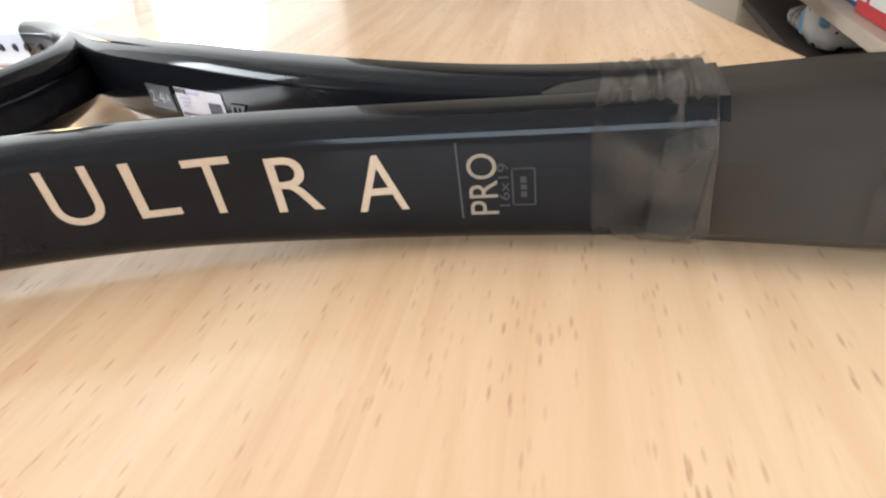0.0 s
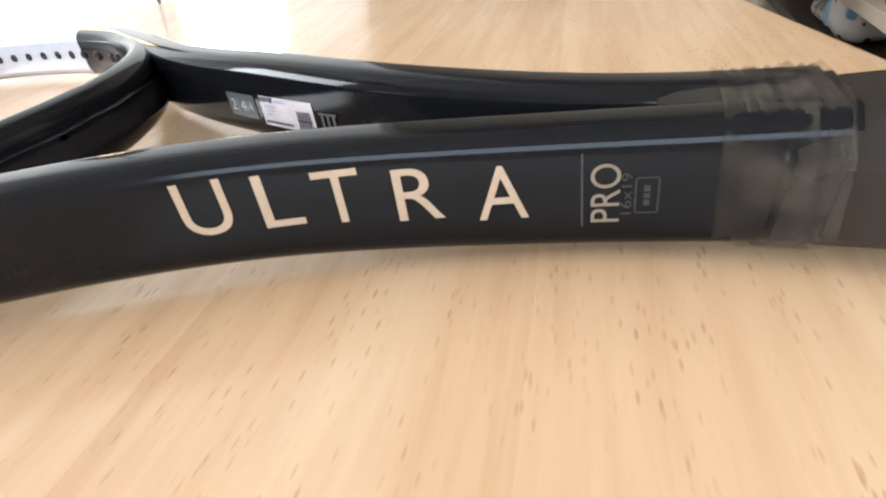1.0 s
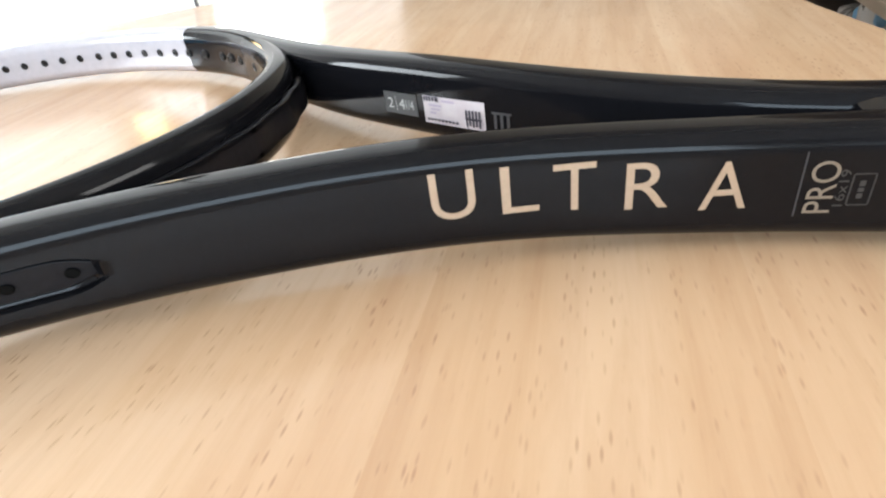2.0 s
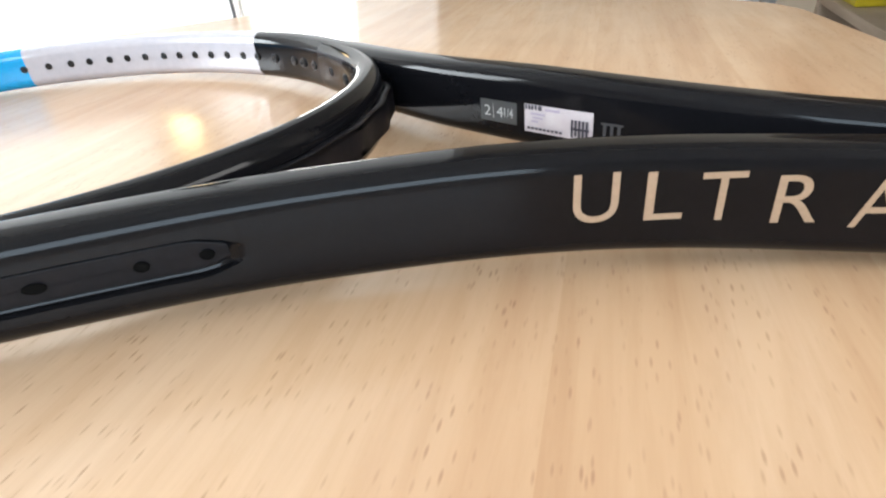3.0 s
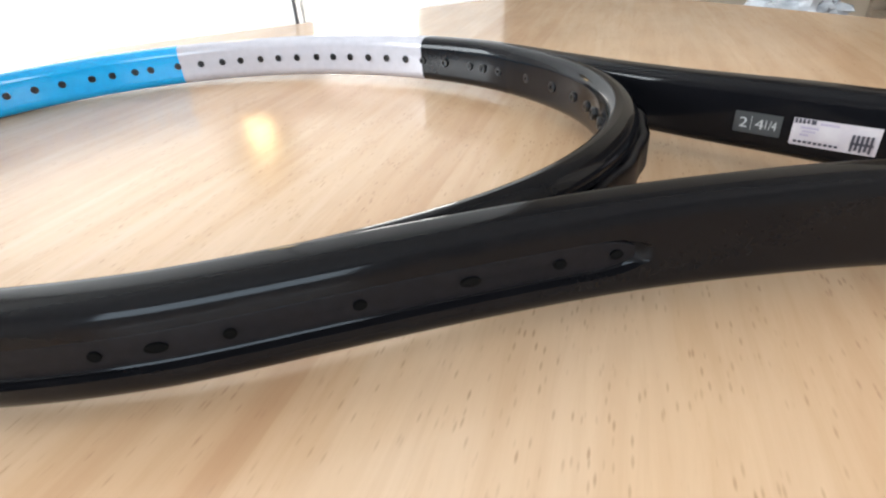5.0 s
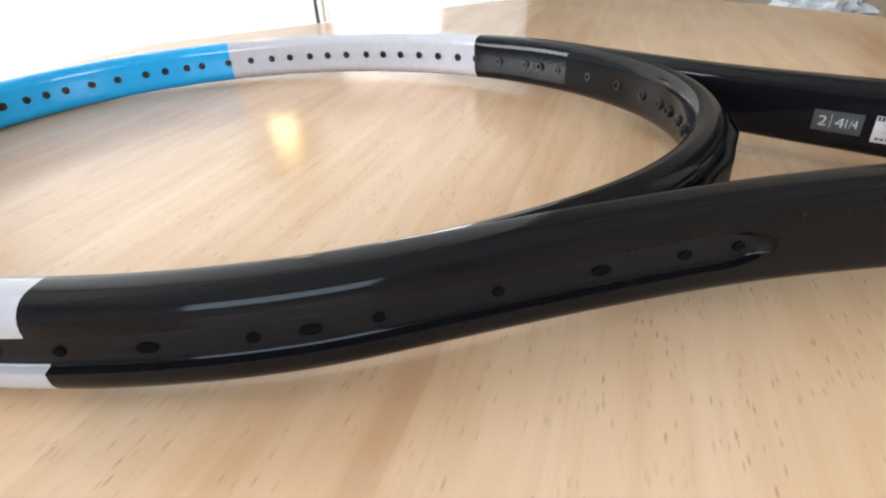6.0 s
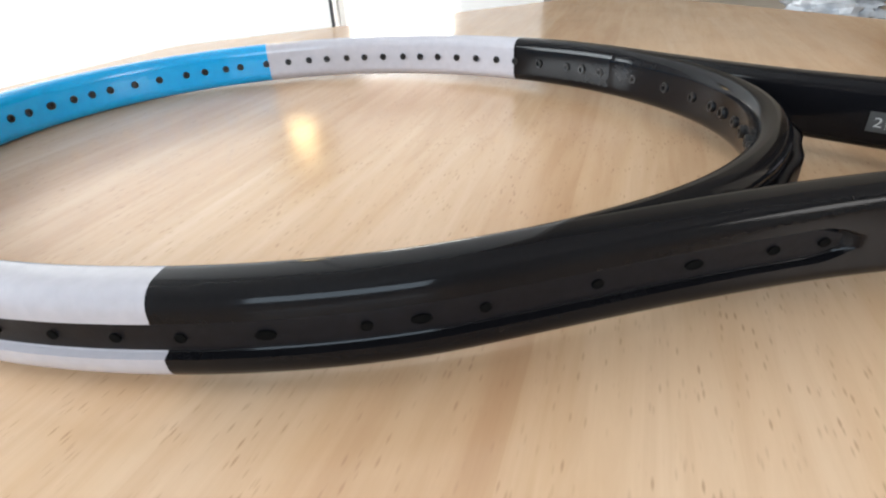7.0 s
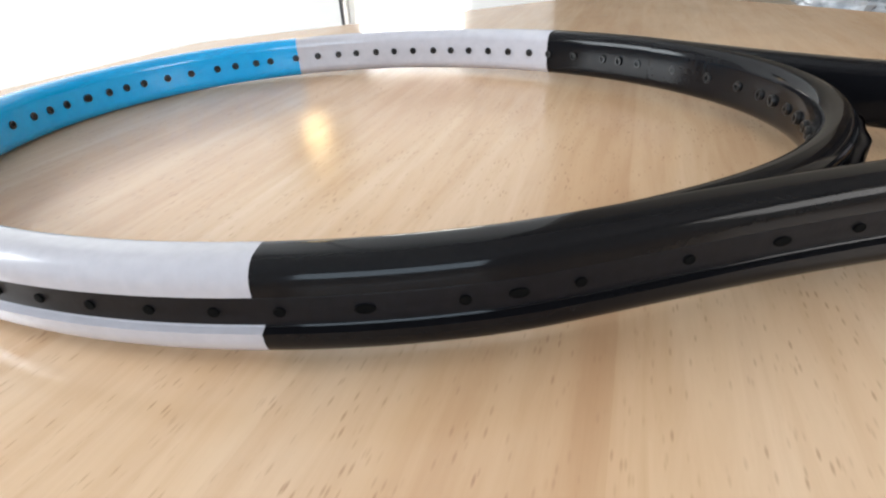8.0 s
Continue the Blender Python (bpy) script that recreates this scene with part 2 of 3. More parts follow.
iw, ib, near_cut = cut_index(JOINT_BLACK), cut_index(JOINT_BLUE), cut_index(JOINT_NEAR)
last = len(LINE) - 1
racket = tagged(empty("tennis_racket", (0, 0, 0)), "unstrung black, white and blue tennis racket on a table", "racket")
part("throat_shaft", loft([tube_ring(i) for i in range(0, near_cut + 1)]), BLACK, racket, "glossy black lacquered shaft and hoop side")
part("throat_shaft", loft([tube_ring(i) for i in range(last - iw, last + 1)]), BLACK, racket, "glossy black lacquered shaft and hoop side")
part("hoop_side", loft([tube_ring(i) for i in range(near_cut, ib + 1)]), WHITE, racket, "pearl white hoop side")
part("hoop_side", loft([tube_ring(i) for i in range(last - ib, last - iw + 1)]), WHITE, racket, "pearl white hoop side")
part("hoop_tip", loft([tube_ring(i) for i in range(ib, last - ib + 1)]), BLUE, racket, "bright sky blue hoop tip")

# the bridge that closes the hoop between the shafts
def bridge_ring(u, w, h, r, shift=0.0, groove=0.0):
    p, n = hoop(u, w + shift)
    z = centre_z(p.x)
    return [(p.x + n.x * q, p.y + n.y * q, z + v) for q, v in profile(w, h, r, groove, 0.0036)]


bridge = part("bridge", loft([bridge_ring(u, 0.0098, 0.0208, 0.0050, -0.0006 * ease(abs(u), 0.40, 0.70) + 0.0030 * ease(abs(u), 0.80, 1.0), 0.0016) for u in np.linspace(-1.0, 1.0, 70)]), BLACK, racket, "glossy black curved bridge of the throat")
part("grommet_strip", loft([bridge_ring(u, 0.0034, 0.0085 - 0.004 * abs(u / 0.42) ** 3, 0.0015, 0.0090 + 0.0004 * math.cos(u * 40)) for u in np.linspace(-0.42, 0.42, 60)]), STRIP, bridge, "rough dark grey grommet strip")

# grommet strips in the groove of both sides and the tip
strip_rows = [i for i in range(len(LINE)) if LINE[i].x < 0.1790]
part("grommet_strip", loft([ring_at(i, 0.0010, 0.0064 * (0.3 + 0.7 * math.sqrt(max(0.0, 1 - ease(LINE[i].x, 0.1715, 0.1795)))), 0.0004, 0.0, 0.0004, inset=0.0015) for i in strip_rows]), STRIP, racket, "dark grey plastic grommet strip in the groove")


def grommet_mesh(r, hole, depth):
    """A flared collar round a hole, along +x."""
    rings = []
    for q, x in ((r, -0.0004), (r * 1.06, depth * 0.5), (r * 0.92, depth), (hole, depth), (hole, 0.0001)):
        rings.append([(x, q * math.cos(k * math.tau / 14), q * math.sin(k * math.tau / 14)) for k in range(14)])
    bm = loft(rings, caps=False)
    bm.faces.new([v for v in bm.verts][-14:])
    me = bpy.data.meshes.new("grommet")
    bm.to_mesh(me)
    bm.free()
    me.materials.append(PLASTIC)
    me.shade_smooth()
    me.set_sharp_from_angle(angle=radians(40))
    return me


SMALL, LARGE, HOLE_DISC = grommet_mesh(0.0018, 0.0009, 0.0008), grommet_mesh(0.0020, 0.0011, 0.0010), grommet_mesh(0.0010, 0.0008, 0.0002)
# flat discs, not open holes: the hole's shade is only their colour
HOLE_DISC.materials[0] = HOLE_SHADE
# angles of the string holes round one half of the hoop, 0 at the bridge
ANGLES = [1.5, 5.9, 10.7, 15.8, 19.9, 26.0, 33.6, 41.8, 49.9, 54.2, 57.8, 64.3, 70.0, 74.4, 79.2, 83.8, 88.3, 92.5, 96.6, 101.4, 105.9, 110.2, 115.0, 119.3, 124.3,
          129.6, 135.8, 139.3, 144.3, 148.7, 155.0, 160.7, 166.4, 170.6, 174.8, 179.8]
BIG = (5.9, 15.8, 33.6, 54.2, 64.3)
for side in (1, -1):
    for k, deg in enumerate(ANGLES):
        u = radians(deg) * side
        p, n = hoop(u)
        n = -n
        z = centre_z(p.x)
        big = deg in BIG
        g = new("grommet", LARGE if big else SMALL)
        g.parent = racket
        g.matrix_basis = Matrix.Translation((p.x + n.x * 0.0001, p.y + n.y * 0.0001, z)) @ Matrix.Rotation(math.atan2(n.y, n.x), 4, "Z")
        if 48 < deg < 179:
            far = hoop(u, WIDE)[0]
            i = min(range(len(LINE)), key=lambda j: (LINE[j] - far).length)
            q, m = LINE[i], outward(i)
            # dark disc on the strip, painted as a shaded string hole
            h = new("grommet", HOLE_DISC)
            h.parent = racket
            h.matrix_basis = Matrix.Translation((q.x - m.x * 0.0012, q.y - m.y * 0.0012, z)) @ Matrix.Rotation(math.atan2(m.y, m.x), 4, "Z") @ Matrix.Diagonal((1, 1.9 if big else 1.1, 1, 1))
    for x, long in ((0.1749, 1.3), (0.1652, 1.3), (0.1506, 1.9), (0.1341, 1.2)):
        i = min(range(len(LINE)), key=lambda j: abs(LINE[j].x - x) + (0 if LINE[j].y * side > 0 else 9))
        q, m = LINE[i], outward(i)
        h = new("grommet", HOLE_DISC)
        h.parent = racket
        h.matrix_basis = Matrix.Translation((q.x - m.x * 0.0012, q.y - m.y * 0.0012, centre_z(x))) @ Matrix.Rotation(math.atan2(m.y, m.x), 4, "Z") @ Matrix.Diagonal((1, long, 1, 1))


# ---- printing on the shafts ----
def lettering(text, size):
    cu = bpy.data.curves.new("letters", "FONT")
    cu.body, cu.size = text, size
    tmp = bpy.data.objects.new("letters", cu)
    scene.collection.objects.link(tmp)
    bpy.context.view_layer.update()
    me = bpy.data.meshes.new_from_object(tmp.evaluated_get(bpy.context.evaluated_depsgraph_get()))
    bpy.data.objects.remove(tmp)
    bm = bmesh.new()
    bm.from_mesh(me)
    return bm


def on_shaft(bm, place, side=-1, inner=False, lift=0.00018):
    """Lays a flat drawing on the upright face of a shaft: place maps (x, y) to a station and a height."""
    bmesh.ops.subdivide_edges(bm, edges=[e for e in bm.edges if e.calc_length() > 0.004], cuts=3, use_grid_fill=True)
    for v in bm.verts:
        x, z = place(v.co.x, v.co.y)
        y = outer_y(x)
        w = WIDE - 0.0010 * ease(x, 0.12, 0.22)
        slope = (outer_y(x + 0.001) - outer_y(x - 0.001)) / 0.002
        y = y - (w / math.cos(math.atan(slope)) + lift) if inner else y + lift
        v.co = (x, side * y, z)
    return bm


def glyph(text, x0, x1, z0, z1, material, slant=0.0, label="", parent=racket, turned=False, **kw):
    bm = lettering(text, 1.0)
    xs, ys = [v.co.x for v in bm.verts], [v.co.y for v in bm.verts]
    lo, hi, bo, to = min(xs), max(xs), min(ys), max(ys)

    def place(x, y):
        u, v = (x - lo) / (hi - lo), (y - bo) / (to - bo)
        if turned:
            u, v = 1 - v, u
        return x0 + u * (x1 - x0) + slant * (v - 0.5), z0 + v * (z1 - z0)

    return part("letter" if len(text) == 1 else "print", on_shaft(bm, place, **kw), material, parent, label, smooth=False)


def patch(x0, x1, z0, z1, material, name="print", label="", parent=racket, side=-1, inner=False, lift=0.00018, slant=0.0):
    bm = bmesh.new()
    n = 8
    lower = [bm.verts.new((x0 + (x1 - x0) * k / n - slant, z0, 0)) for k in range(n + 1)]
    upper = [bm.verts.new((x0 + (x1 - x0) * k / n + slant, z1, 0)) for k in range(n + 1)]
    for k in range(n):
        bm.faces.new((lower[k], lower[k + 1], upper[k + 1], upper[k]))
    return part(name, on_shaft(bm, lambda x, y: (x, y), side, inner, lift), material, parent, label, smooth=False)


for ch, x0, x1, z0, z1 in (("U", 0.2360, 0.2438, 0.0130, 0.0229), ("L", 0.2484, 0.2550, 0.0127, 0.0224), ("T", 0.2576, 0.2650, 0.0121, 0.0217), ("R", 0.2702, 0.2777, 0.0112, 0.0206), ("A", 0.2831, 0.2910, 0.0101, 0.0196)):
    glyph(ch, x0, x1, z0, z1, FOIL, label="champagne foil letter")
patch(0.2991, 0.29935, 0.0079, 0.0206, LINEGREY, label="thin grey line")
glyph("PRO", 0.3005, 0.3049, 0.0085, 0.0187, DULLFOIL, turned=True, label="champagne foil lettering reading PRO")
glyph("16x19", 0.3050, 0.3066, 0.0098, 0.0170, DIM, turned=True, label="dim grey string pattern print")
for x0, x1, z0, z1 in ((0.3070, 0.30725, 0.0101, 0.0160), (0.3103, 0.31055, 0.0101, 0.0160), (0.3072, 0.3104, 0.0099, 0.01015), (0.3072, 0.3104, 0.01595, 0.0162), (0.3083, 0.3092, 0.0113, 0.0123), (0.3083, 0.3092, 0.0126, 0.0134), (0.3083, 0.3092, 0.0137, 0.0148)):
    patch(x0, x1, z0, z1, DIM)

kw = dict(side=1, inner=True)
kw2 = dict(side=1, inner=True, lift=0.0004)
plate = patch(0.2005, 0.2126, 0.0116, 0.0180, PLATE, "size_plate", "dark grey grip size plate on the inner shaft", **kw)
glyph("2", 0.2019, 0.2040, 0.0133, 0.0163, LIGHTPRINT, **kw2)
patch(0.2049, 0.20504, 0.0127, 0.0170, LIGHTPRINT, **kw2)
glyph("4", 0.2060, 0.2082, 0.0133, 0.0163, LIGHTPRINT, **kw2)
glyph("1/4", 0.2086, 0.2114, 0.0135, 0.0162, LIGHTPRINT, **kw2)
sticker = patch(0.2151, 0.2346, 0.0106, 0.0184, PAPER, "sticker", "pale pink paper label with small dark print", **kw)
for x0, x1, z0 in ((0.2154, 0.2160, 0.0170), (0.2163, 0.2169, 0.0170), (0.2172, 0.2178, 0.0170), (0.2182, 0.2188, 0.0171), (0.2192, 0.2203, 0.0170)):
    patch(x0, x1, z0, 0.0183, INK, **kw2)
for x0, x1, z0, z1 in ((0.2170, 0.2212, 0.0156, 0.0162), (0.2175, 0.2206, 0.0146, 0.0151), (0.2212, 0.2255, 0.0171, 0.0178), (0.2172, 0.2192, 0.0135, 0.0141)):
    patch(x0, x1, z0, z1, PALEINK, **kw2)
for k in range(9):
    patch(0.2160 + 0.00118 * k, 0.2168 + 0.00118 * k, 0.0114, 0.0121, INK, **kw2)
# the dark square code is kept as plain bars
for k in range(5):
    patch(0.2287 + 0.0010 * k, 0.2293 + 0.0010 * k, 0.0112 + 0.0004 * (k % 2), 0.0159, INK, **kw2)
patch(0.2286, 0.2336, 0.0131, 0.0138, INK, **kw2)
for k in range(3):
    patch(0.2372 + 0.0018 * k, 0.2380 + 0.0018 * k, 0.0118, 0.0158, LINEGREY, **kw2)
patch(0.2366, 0.2422, 0.0158, 0.0164, LINEGREY, **kw2)


# ---- handle ----
def octagon(x, wy, hz, z, c=0.32, turn=0.0):
    pts = []
    for sy, sz, order in ((1, -1, 0), (1, 1, 1), (-1, 1, 0), (-1, -1, 1)):
        a = (sy * wy / 2, sz * hz / 2 * (1 - c * 1.2))
        b = (sy * wy / 2 * (1 - c * 1.2), sz * hz / 2)
        pts += [a, b] if order == 1 else [b, a]
    ring = []
    for (y0, z0), (y1, z1) in zip(pts, pts[1:] + pts[:1]):
        for k in range(3):
            ring.append((x, y0 + (y1 - y0) * k / 3, z + z0 + (z1 - z0) * k / 3))
    return ring


GRIP_STATIONS = ((0.3320, 0.0262, 0.0208), (0.3338, 0.0290, 0.0226), (0.352, 0.0318, 0.0236), (0.42, 0.0330, 0.0252), (0.49, 0.0338, 0.0270), (0.512, 0.0370, 0.0300), (0.5255, 0.0390, 0.0320), (0.528, 0.0375, 0.0305))


def grip_z(x, hz):
    """The handle's middle: it rests on the table along its whole length."""
    return 0.0004 + hz / 2


part("grip", loft([octagon(x, wy, hz, grip_z(x, hz), 0.42) for x, wy, hz in GRIP_STATIONS]), GRIP, racket, "grey-brown leather-look handle grip under clear film")
band = [octagon(x, w, h, 0.0006 + h / 2, 0.36) for x, w, h in ((0.3266, 0.0262, 0.0214), (0.3272, 0.0284, 0.0230), (0.3300, 0.0292, 0.0236), (0.3330, 0.0296, 0.0238), (0.3340, 0.0276, 0.0224))]
part("rubber_band", loft([[(px + 0.10 * (pz - 0.0135), py, pz) for px, py, pz in ring] for ring in band]), BAND, racket, "glossy black rubber band over the grip's end")
# yoke between the shafts at the top of the handle
part("shaft_join", loft([octagon(x, w, h, centre_z(x), 0.2) for x, w, h in ((0.3100, 0.0050, 0.0186), (0.313, 0.0085, 0.0198), (0.318, 0.014, 0.0204), (0.336, 0.020, 0.0206))]), BLACK, racket, "glossy black join of the two shafts")
collar = []
for k in range(34):
    x = 0.3185 + 0.00048 * k
    g = ease(x, 0.3195, 0.3285)
    wob = 0.0006 * math.sin(k * 0.9) * math.sin(k * 0.31 + 0.6) + 0.0003 * math.sin(k * 1.9)
    h = 0.0222 + 0.0022 * g + wob
    ring = octagon(x, 2 * outer_y(x) * (1 - g) + 0.0300 * g + 0.0008 + wob, h, centre_z(x) * (1 - g) + (0.0004 + h / 2) * g, 0.25 + 0.12 * g)
    collar.append([(px + 0.0010 * noise.noise(Vector((py, pz, 0)) * 70), py, pz) for px, py, pz in ring])
part("film_collar", loft(collar, caps=False), COLLARFILM, racket, "wrinkled clear plastic film collar")
part("film_sleeve", loft([octagon(x, wy + 0.0012, hz + 0.0006, 0.0004 + hz / 2, 0.42) for x, wy, hz in GRIP_STATIONS[2:6]], caps=False), FILM, racket, "clear plastic film sleeve")


# ---- table ----
def slab(points, z0, z1, bevel):
    bm = bmesh.new()
    f = bm.faces.new([bm.verts.new((x, y, z0)) for x, y in points])
    up = bmesh.ops.extrude_face_region(bm, geom=[f])
    bmesh.ops.translate(bm, verts=[v for v in up["geom"] if isinstance(v, bmesh.types.BMVert)], vec=(0, 0, z1 - z0))
    bmesh.ops.recalc_face_normals(bm, faces=bm.faces)
    rim = [e for e in bm.edges if abs(e.verts[0].co.z - z1) < 1e-6 and abs(e.verts[1].co.z - z1) < 1e-6]
    bmesh.ops.bevel(bm, geom=rim, offset=bevel, segments=3, affect="EDGES", profile=0.5)
    return bm


table = tagged(empty("table", (0.08, 0, -0.74)), "long varnished pale wooden table with a rounded corner", "table")


def rel(ob, parent):
    ob.matrix_parent_inverse = Matrix.Translation(parent.location).inverted()
    return ob


CORNER = [(0.262 + 0.075 * math.cos(u), 0.262 + 0.085 * math.sin(u)) for u in np.linspace(0.15, 0.75, 7)]
BACK = [(0.062 + 0.05 * math.cos(u), 0.505 + 0.05 * math.sin(u)) for u in np.linspace(0.80, 2.35, 9)]
SIDE = [(-0.235 + 0.05 * math.cos(u), 0.190 + 0.05 * math.sin(u)) for u in np.linspace(2.36, 3.1, 6)]
top_line = [(-0.300, -0.55), (0.470, -0.55), (0.405, -0.05), (0.378, 0.08), (0.350, 0.19)] + CORNER + BACK + SIDE
rel(part("tabletop", slab(top_line, -0.028, 0.0, 0.004), WOOD, table), table)
for x, y in ((-0.22, -0.45), (0.31, -0.45), (0.25, 0.24), (-0.20, 0.14)):
    rel(part("leg", box(x - 0.03, x + 0.03, y - 0.03, y + 0.03, -0.74, -0.028, 0.004), WOOD, table), table)

# ---- room ----
def shell(name, bm, material, label):
    return tagged(obj(name, bm, material, None, label, smooth=False), label, "wall" if "wall" in name else name.split("_")[0], "", "structure")


X0, X1, Y0, Y1, Z0, Z1 = -2.2, 2.6, -2.4, 2.4, -0.74, 1.75
shell("floor", box(X0 - 0.1, X1 + 0.1, Y0 - 0.1, Y1 + 0.1, Z0 - 0.1, Z0), FLOORMAT, "brown wooden room floor")
shell("ceiling", box(X0 - 0.1, X1 + 0.1, Y0 - 0.1, Y1 + 0.1, Z1, Z1 + 0.1), WALLPAINT, "plain white ceiling")
west = box(X0 - 0.1, X0, Y0, -1.25, Z0, Z1)
box(X0 - 0.1, X0, -0.05, Y1, Z0, Z1, 0, west)
box(X0 - 0.1, X0, -1.25, -0.05, Z0, 0.2, 0, west)
box(X0 - 0.1, X0, -1.25, -0.05, 1.2, Z1, 0, west)
shell("wall_west", west, WALLPAINT, "white wall with a window")
# the opening in this wall is invented to go with the east fill lamp
east = box(X1, X1 + 0.1, Y0, -0.72, Z0, Z1)
box(X1, X1 + 0.1, 0.33, Y1, Z0, Z1, 0, east)
box(X1, X1 + 0.1, -0.72, 0.33, Z0, 0.5, 0, east)
box(X1, X1 + 0.1, -0.72, 0.33, 1.4, Z1, 0, east)
shell("wall_east", east, CREAM, "cream wall with an added opening for the fill light")


def wall_with_opening(name, y0, y1, wx0, wx1, wz0, wz1, material, label):
    bm = box(X0, wx0, y0, y1, Z0, Z1)
    box(wx1, X1, y0, y1, Z0, Z1, 0, bm)
    box(wx0, wx1, y0, y1, Z0, wz0, 0, bm)
    box(wx0, wx1, y0, y1, wz1, Z1, 0, bm)
    return shell(name, bm, material, label)


shell("wall_north", box(X0, X1, Y1, Y1 + 0.1, Z0, Z1), CREAM, "plain cream wall")
wall_with_opening("wall_south", Y0 - 0.1, Y0, -0.1, 1.7, 0.5, 1.5, WALLPAINT, "white wall with a window")
NY, NX0, NX1 = 0.735, -0.450, -0.205


def pierced_wall(xs, zs, y0, y1):
    """One upright sheet over three columns and three rows with the middle cell left open, given thickness."""
    bm = bmesh.new()
    v = [[bm.verts.new((x, y0, z)) for z in zs] for x in xs]
    cells = [bm.faces.new((v[i][k], v[i + 1][k], v[i + 1][k + 1], v[i][k + 1])) for i in range(3) for k in range(3) if (i, k) != (1, 1)]
    up = bmesh.ops.extrude_face_region(bm, geom=cells)
    bmesh.ops.translate(bm, verts=[q for q in up["geom"] if isinstance(q, bmesh.types.BMVert)], vec=(0, y1 - y0, 0))
    bmesh.ops.recalc_face_normals(bm, faces=bm.faces)
    return bm


WZ0, WZ1 = -0.55, 0.072
shell("wall_nib", pierced_wall((X0, NX0, NX1, NX1 + 0.14), (Z0, WZ0, WZ1, Z1), NY, NY + 0.06), WALLPAINT, "white wall beside the table with a narrow low window")
tagged(obj("trim", box(NX0 - 0.006, NX0, NY - 0.004, NY + 0.012, WZ0, WZ1), TRIM, None, "", False), "thin dark edge trim of the window", "trim", "", "structure")
window = tagged(empty("window_1", ((NX0 + NX1) / 2, NY, -0.55)), "narrow bright window with a white frame", "window", "", "structure")
for x0, x1, z0, z1 in ((NX0 + 0.002, NX0 + 0.016, WZ0 + 0.002, WZ1 - 0.002), (NX1 - 0.014, NX1 - 0.002, WZ0 + 0.002, WZ1 - 0.002), (NX0 + 0.017, NX1 - 0.015, WZ0 + 0.002, WZ0 + 0.02), (NX0 + 0.017, NX1 - 0.015, WZ1 - 0.014, WZ1 - 0.002)):
    ob = part("window_frame", box(x0, x1, NY + 0.014, NY + 0.05, z0, z1, 0.002), WALLPAINT, window, "", False)
    ob.matrix_parent_inverse = Matrix.Translation(window.location).inverted()

daylight = bmesh.new()
daylight.faces.new([daylight.verts.new(p) for p in ((-0.66, 0.86, -0.70), (-0.125, 0.86, -0.70), (-0.125, 0.86, 0.30), (-0.66, 0.86, 0.30))])
tagged(obj("backdrop", daylight, glow("white_daylight", (1.0, 0.99, 0.97), 2.2), None, "", False), "plain bright daylight outside the window", "backdrop", "", "structure")


# ---- lamp that hangs over the table's far side ----
def lathe(profile_points, seg=28):
    return loft([[(r * math.cos(k * math.tau / seg), r * math.sin(k * math.tau / seg), z) for k in range(seg)] for r, z in profile_points], caps=True)


lamp = tagged(empty("pendant_lamp", (-0.378, 0.473, 0.128)), "small warm glowing pendant lamp on a dark cord", "lamp")
part("shade", lathe([(0.022, 0.13), (0.030, 0.125), (0.055, 0.05), (0.060, 0.032), (0.057, 0.034), (0.028, 0.118)]), TRIM, lamp, "dark metal shade")
part("bulb", lathe([(0.003, -0.004), (0.012, 0.0), (0.0185, 0.014), (0.019, 0.026), (0.014, 0.05), (0.009, 0.08)]), glow("warm_bulb", (1.0, 0.72, 0.36), 14.0), lamp, "warm glowing bulb")
part("cord", lathe([(0.003, 0.13), (0.003, Z1 - 0.128 - 0.002)], 8), TRIM, lamp)

# ---- shelf unit beyond the table ----
shelf = tagged(empty("shelf_unit", (0.82, 1.1, Z0)), "pale wooden shelf unit with dark open compartments", "shelf")


def put(name, bm, material, parent, label="", smooth=False):
    ob = part(name, bm, material, parent, label, smooth)
    ob.matrix_parent_inverse = Matrix.Translation(parent.location).inverted()
    return ob


LOW, TOP = -0.285, -0.1785
put("side_panel", box(0.65, 0.99, 1.640, 1.675, Z0, 0.52, 0.002), SHELFWOOD, shelf)
put("side_panel", box(0.65, 0.99, 0.34, 0.375, Z0, 0.52, 0.002), SHELFWOOD, shelf)
put("back_panel", box(0.97, 0.988, 0.377, 1.638, Z0 + 0.02, 0.50), SHELFSHADE, shelf, "back board, compartment shade put into its dark colour")
# extra back board set forward, coloured dark so the lower compartment looks unlit
put("back_panel", box(0.80, 0.815, 0.377, 1.638, LOW, TOP - 0.0227), SHELFSHADE, shelf, "back board, compartment shade put into its dark colour")
put("board", box(0.652, 0.968, 0.377, 1.638, LOW - 0.0225, LOW - 0.0005, 0.0015), SHELFSHADE, shelf, "lower board, compartment shade put into its dark colour")
for z in (-0.60, TOP - 0.0225, 0.13, 0.485):
    put("board", box(0.652, 0.968, 0.377, 1.638, z, z + 0.022, 0.0015), SHELFWOOD, shelf)
put("divider", box(0.66, 0.798, 0.735, 0.752, LOW, TOP - 0.0227), SHELFWOOD, shelf)


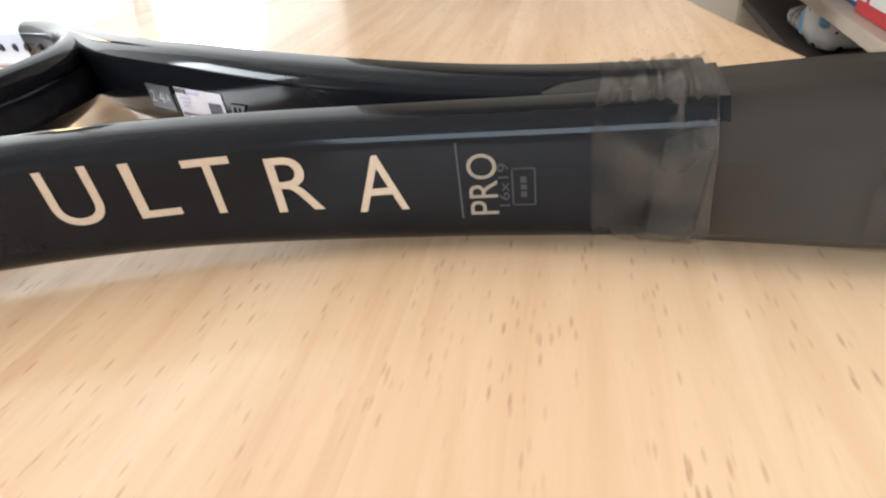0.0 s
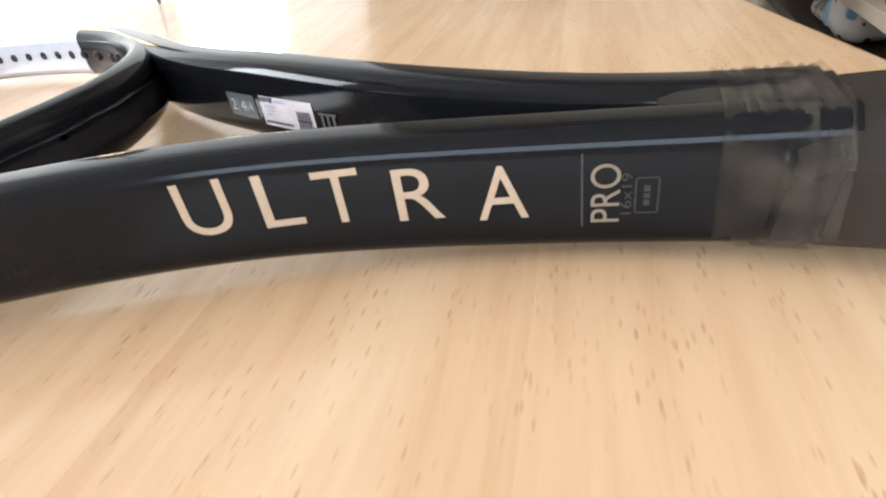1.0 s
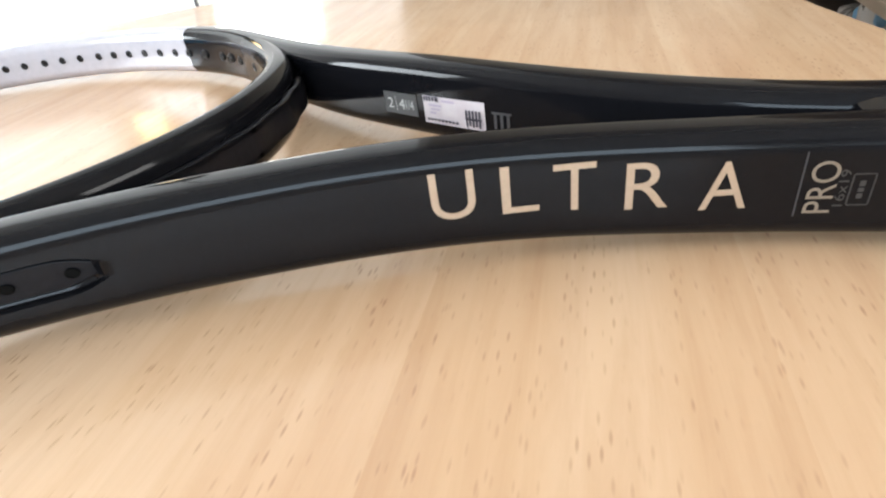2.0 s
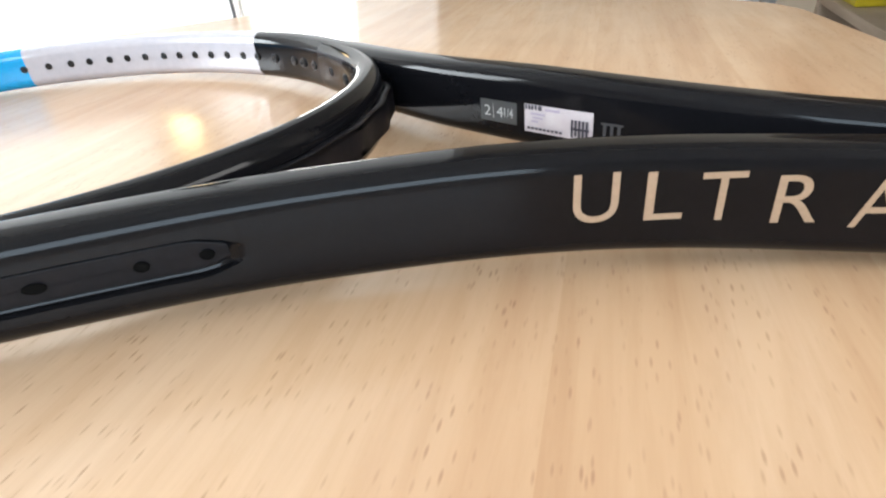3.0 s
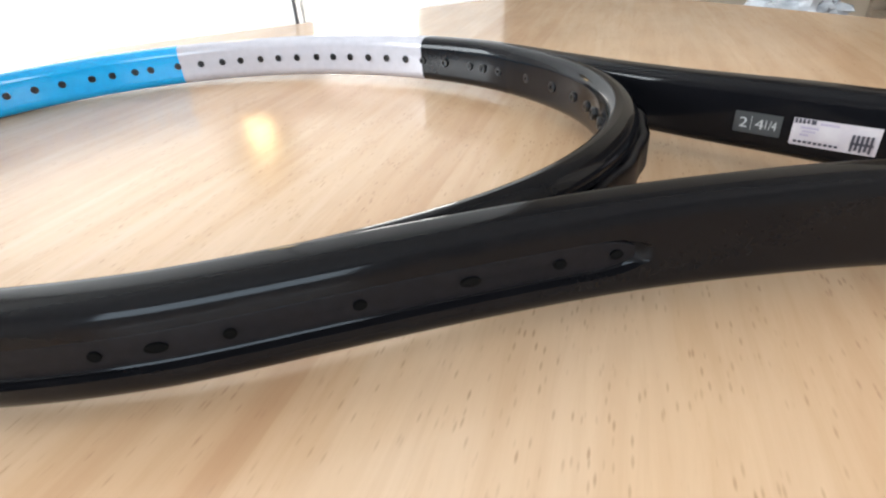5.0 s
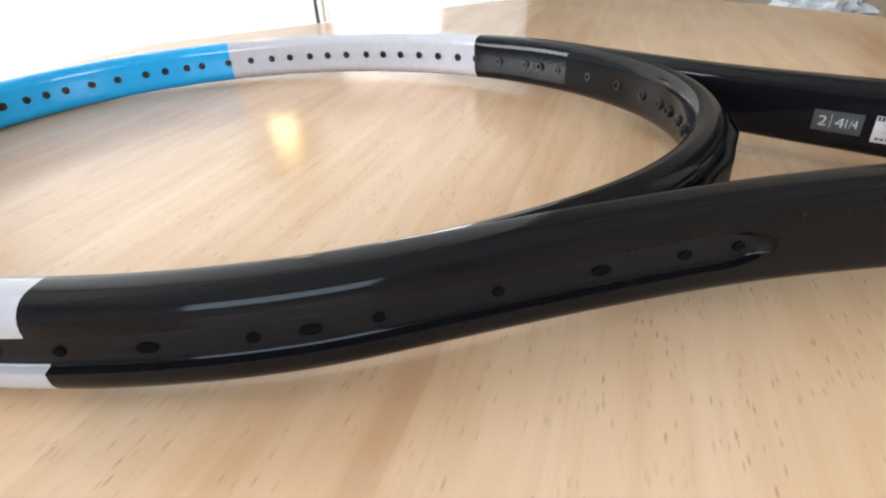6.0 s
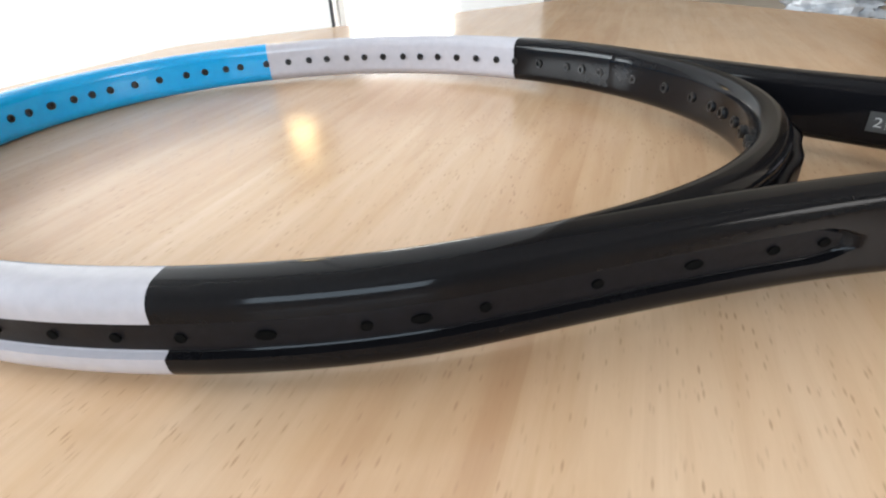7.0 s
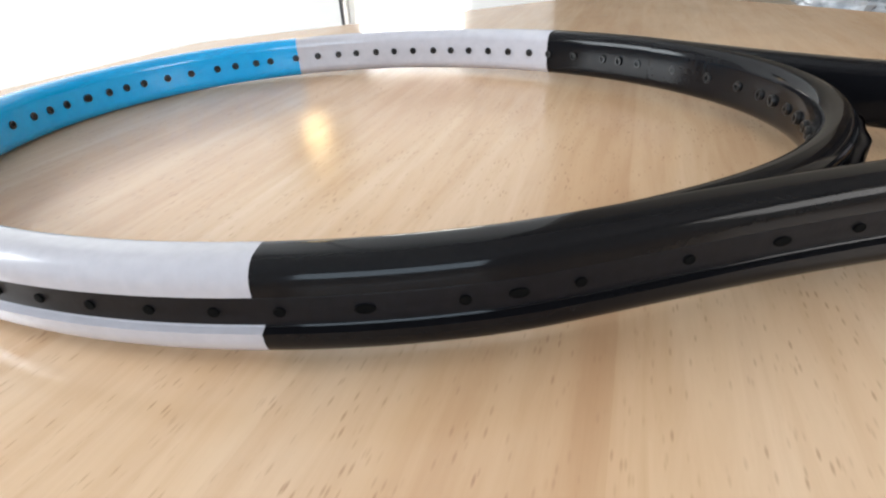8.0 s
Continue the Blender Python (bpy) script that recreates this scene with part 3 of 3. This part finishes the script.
def carton(name, x0, x1, y0, y1, z0, z1, colour, label, bars=()):
    m = speckled(mat(name + "_card", colour, 0.4), (tuple(c * 0.88 for c in colour), tuple(min(c * 1.1, 1) for c in colour)), 30)
    t = tagged(empty(name, ((x0 + x1) / 2, (y0 + y1) / 2, z0)), label, "box", "boxes on the shelf")
    put("body", box(x0, x1, y0, y1, z0, z1, 0.003), m, t)
    for by0, by1, bz0, bz1, bm_ in bars:
        put("print", box(x0 - 0.0012, x0 + 0.001, y0 + by0, y0 + by1, z0 + bz0, z0 + bz1), bm_, t)
    return t


CARD = mat("white_card", (0.75, 0.73, 0.70), 0.5)
carton("red_box", 0.67, 0.82, 0.78, 0.92, TOP, TOP + 0.065, (0.55, 0.03, 0.04), "red printed cardboard box on the shelf", ((0.03, 0.09, 0.02, 0.05, CARD), (0.105, 0.125, 0.02, 0.045, CARD)))
carton("blue_box", 0.68, 0.82, 0.93, 1.04, TOP, TOP + 0.032, (0.03, 0.06, 0.26), "dark blue flat cardboard box on the shelf", ((0.02, 0.05, 0.008, 0.020, CARD),))
carton("red_box", 0.67, 0.81, 1.06, 1.18, TOP, TOP + 0.050, (0.55, 0.03, 0.04), "small red cardboard box with a pale end", ((0.0, 0.02, 0.0, 0.048, CARD),))
carton("yellow_box", 0.67, 0.81, 1.42, 1.58, TOP, TOP + 0.040, (0.75, 0.62, 0.03), "yellow printed cardboard box on the shelf", ((0.03, 0.12, 0.012, 0.027, mat("lime_print", (0.35, 0.5, 0.06), 0.5)), (0.13, 0.145, 0.006, 0.034, CARD)))
carton("red_box", 0.68, 0.81, 0.61, 0.75, TOP, TOP + 0.07, (0.5, 0.05, 0.05), "red cardboard box at the shelf's near end", ((0.05, 0.10, 0.02, 0.05, CARD),))


def dotted(name):
    m = mat(name, (0.78, 0.80, 0.82), 0.22)
    p = m.node_tree.nodes["Principled BSDF"]
    tc = nd(m, "ShaderNodeTexCoord")
    v = nd(m, "ShaderNodeTexVoronoi", Scale=40.0, Randomness=0.8)
    lk(m, tc.outputs["Object"], v.inputs["Vector"])
    r = nd(m, "ShaderNodeValToRGB")
    r.color_ramp.elements[0].position, r.color_ramp.elements[0].color = 0.20, (0.08, 0.07, 0.06, 1)
    r.color_ramp.elements[1].position, r.color_ramp.elements[1].color = 0.24, (0.78, 0.80, 0.82, 1)
    lk(m, v.outputs["Distance"], r.inputs[0])
    lk(m, r.outputs[0], p.inputs["Base Color"])
    return m


def lumpy(cx, cy, cz, sx, sy, sz, seed, power=0.6, cuts=20, rough=0.08):
    bm = bmesh.new()
    bmesh.ops.create_uvsphere(bm, u_segments=cuts * 2, v_segments=cuts, radius=1.0)
    for v in bm.verts:
        c = v.co
        c = Vector([math.copysign(abs(q) ** power, q) for q in c])
        c *= 1 + rough * noise.noise(c * 2.3 + Vector((seed, 0, 0))) + rough * 0.5 * noise.noise(c * 7 + Vector((0, seed, 0)))
        v.co = (cx + c.x * sx, cy + c.y * sy, cz + c.z * sz)
    return bm


bag = tagged(empty("wipes_pack", (0.72, 1.12, LOW)), "white plastic pack with dark dots and blue ends", "pack")
put("pack_body", lumpy(0.72, 1.12, LOW + 0.044, 0.05, 0.064, 0.042, 3.0), dotted("dotted_plastic"), bag, "", True)
put("end_band", lumpy(0.694, 1.068, LOW + 0.062, 0.022, 0.010, 0.014, 5.0), mat("blue_plastic", (0.22, 0.48, 0.75), 0.3), bag, "sky blue corner flap", True)
put("end_band", lumpy(0.715, 1.181, LOW + 0.036, 0.042, 0.009, 0.030, 6.0), mat("pale_blue_plastic", (0.25, 0.52, 0.78), 0.3), bag, "pale blue end band", True)
put("handle", lumpy(0.72, 1.125, LOW + 0.088, 0.006, 0.013, 0.009, 8.0, 0.8, 12, 0.3), mat("clear_strap", (0.6, 0.6, 0.6), 0.25), bag, "small translucent strap", True)
bag2 = tagged(empty("wipes_pack", (0.74, 0.66, LOW)), "dotted white plastic pack lying on the lower shelf", "pack")
put("pack_body", lumpy(0.74, 0.66, LOW + 0.030, 0.055, 0.065, 0.029, 9.0), dotted("dotted_plastic_pale"), bag2, "", True)
bottle = tagged(empty("bottle", (0.69, 0.80, LOW)), "plain white plastic bottle on the lower shelf", "bottle")
part("bottle_body", lathe([(0.016, 0.0), (0.019, 0.003), (0.0185, 0.028), (0.0155, 0.048)]), WALLPAINT, bottle)
part("cap", lathe([(0.0162, 0.0482), (0.0185, 0.072), (0.019, 0.081), (0.0172, 0.084)]), CARD, bottle, "white flared cap")
cloth = tagged(empty("patterned_cloth", (0.73, 1.27, LOW)), "black and white patterned folded cloth on the shelf", "cloth")
put("fold", lumpy(0.73, 1.27, LOW + 0.019, 0.05, 0.075, 0.018, 12.0), speckled(mat("patterned_cloth", (0.3, 0.3, 0.3), 0.9), ((0.02, 0.02, 0.02), (0.7, 0.68, 0.65)), 90), cloth, "", True)

# ---- things past the table's far end ----
crate = tagged(empty("storage_box", (0.35, 0.89, Z0)), "tall pale wooden storage box standing on the floor", "box")
put("body", box(0.275, 0.425, 0.80, 0.98, Z0, -0.085, 0.006), SHELFWOOD, crate)
sack = tagged(empty("plastic_bag", (0.345, 0.87, -0.085)), "crumpled clear plastic bag on the storage box", "bag")
put("crumple", lumpy(0.345, 0.87, -0.062, 0.062, 0.055, 0.026, 20.0, 0.8, 26, 0.45), speckled(mat("crumpled_plastic", (0.7, 0.72, 0.75), 0.2), ((0.45, 0.47, 0.5), (0.8, 0.82, 0.85)), 40), sack, "", True)
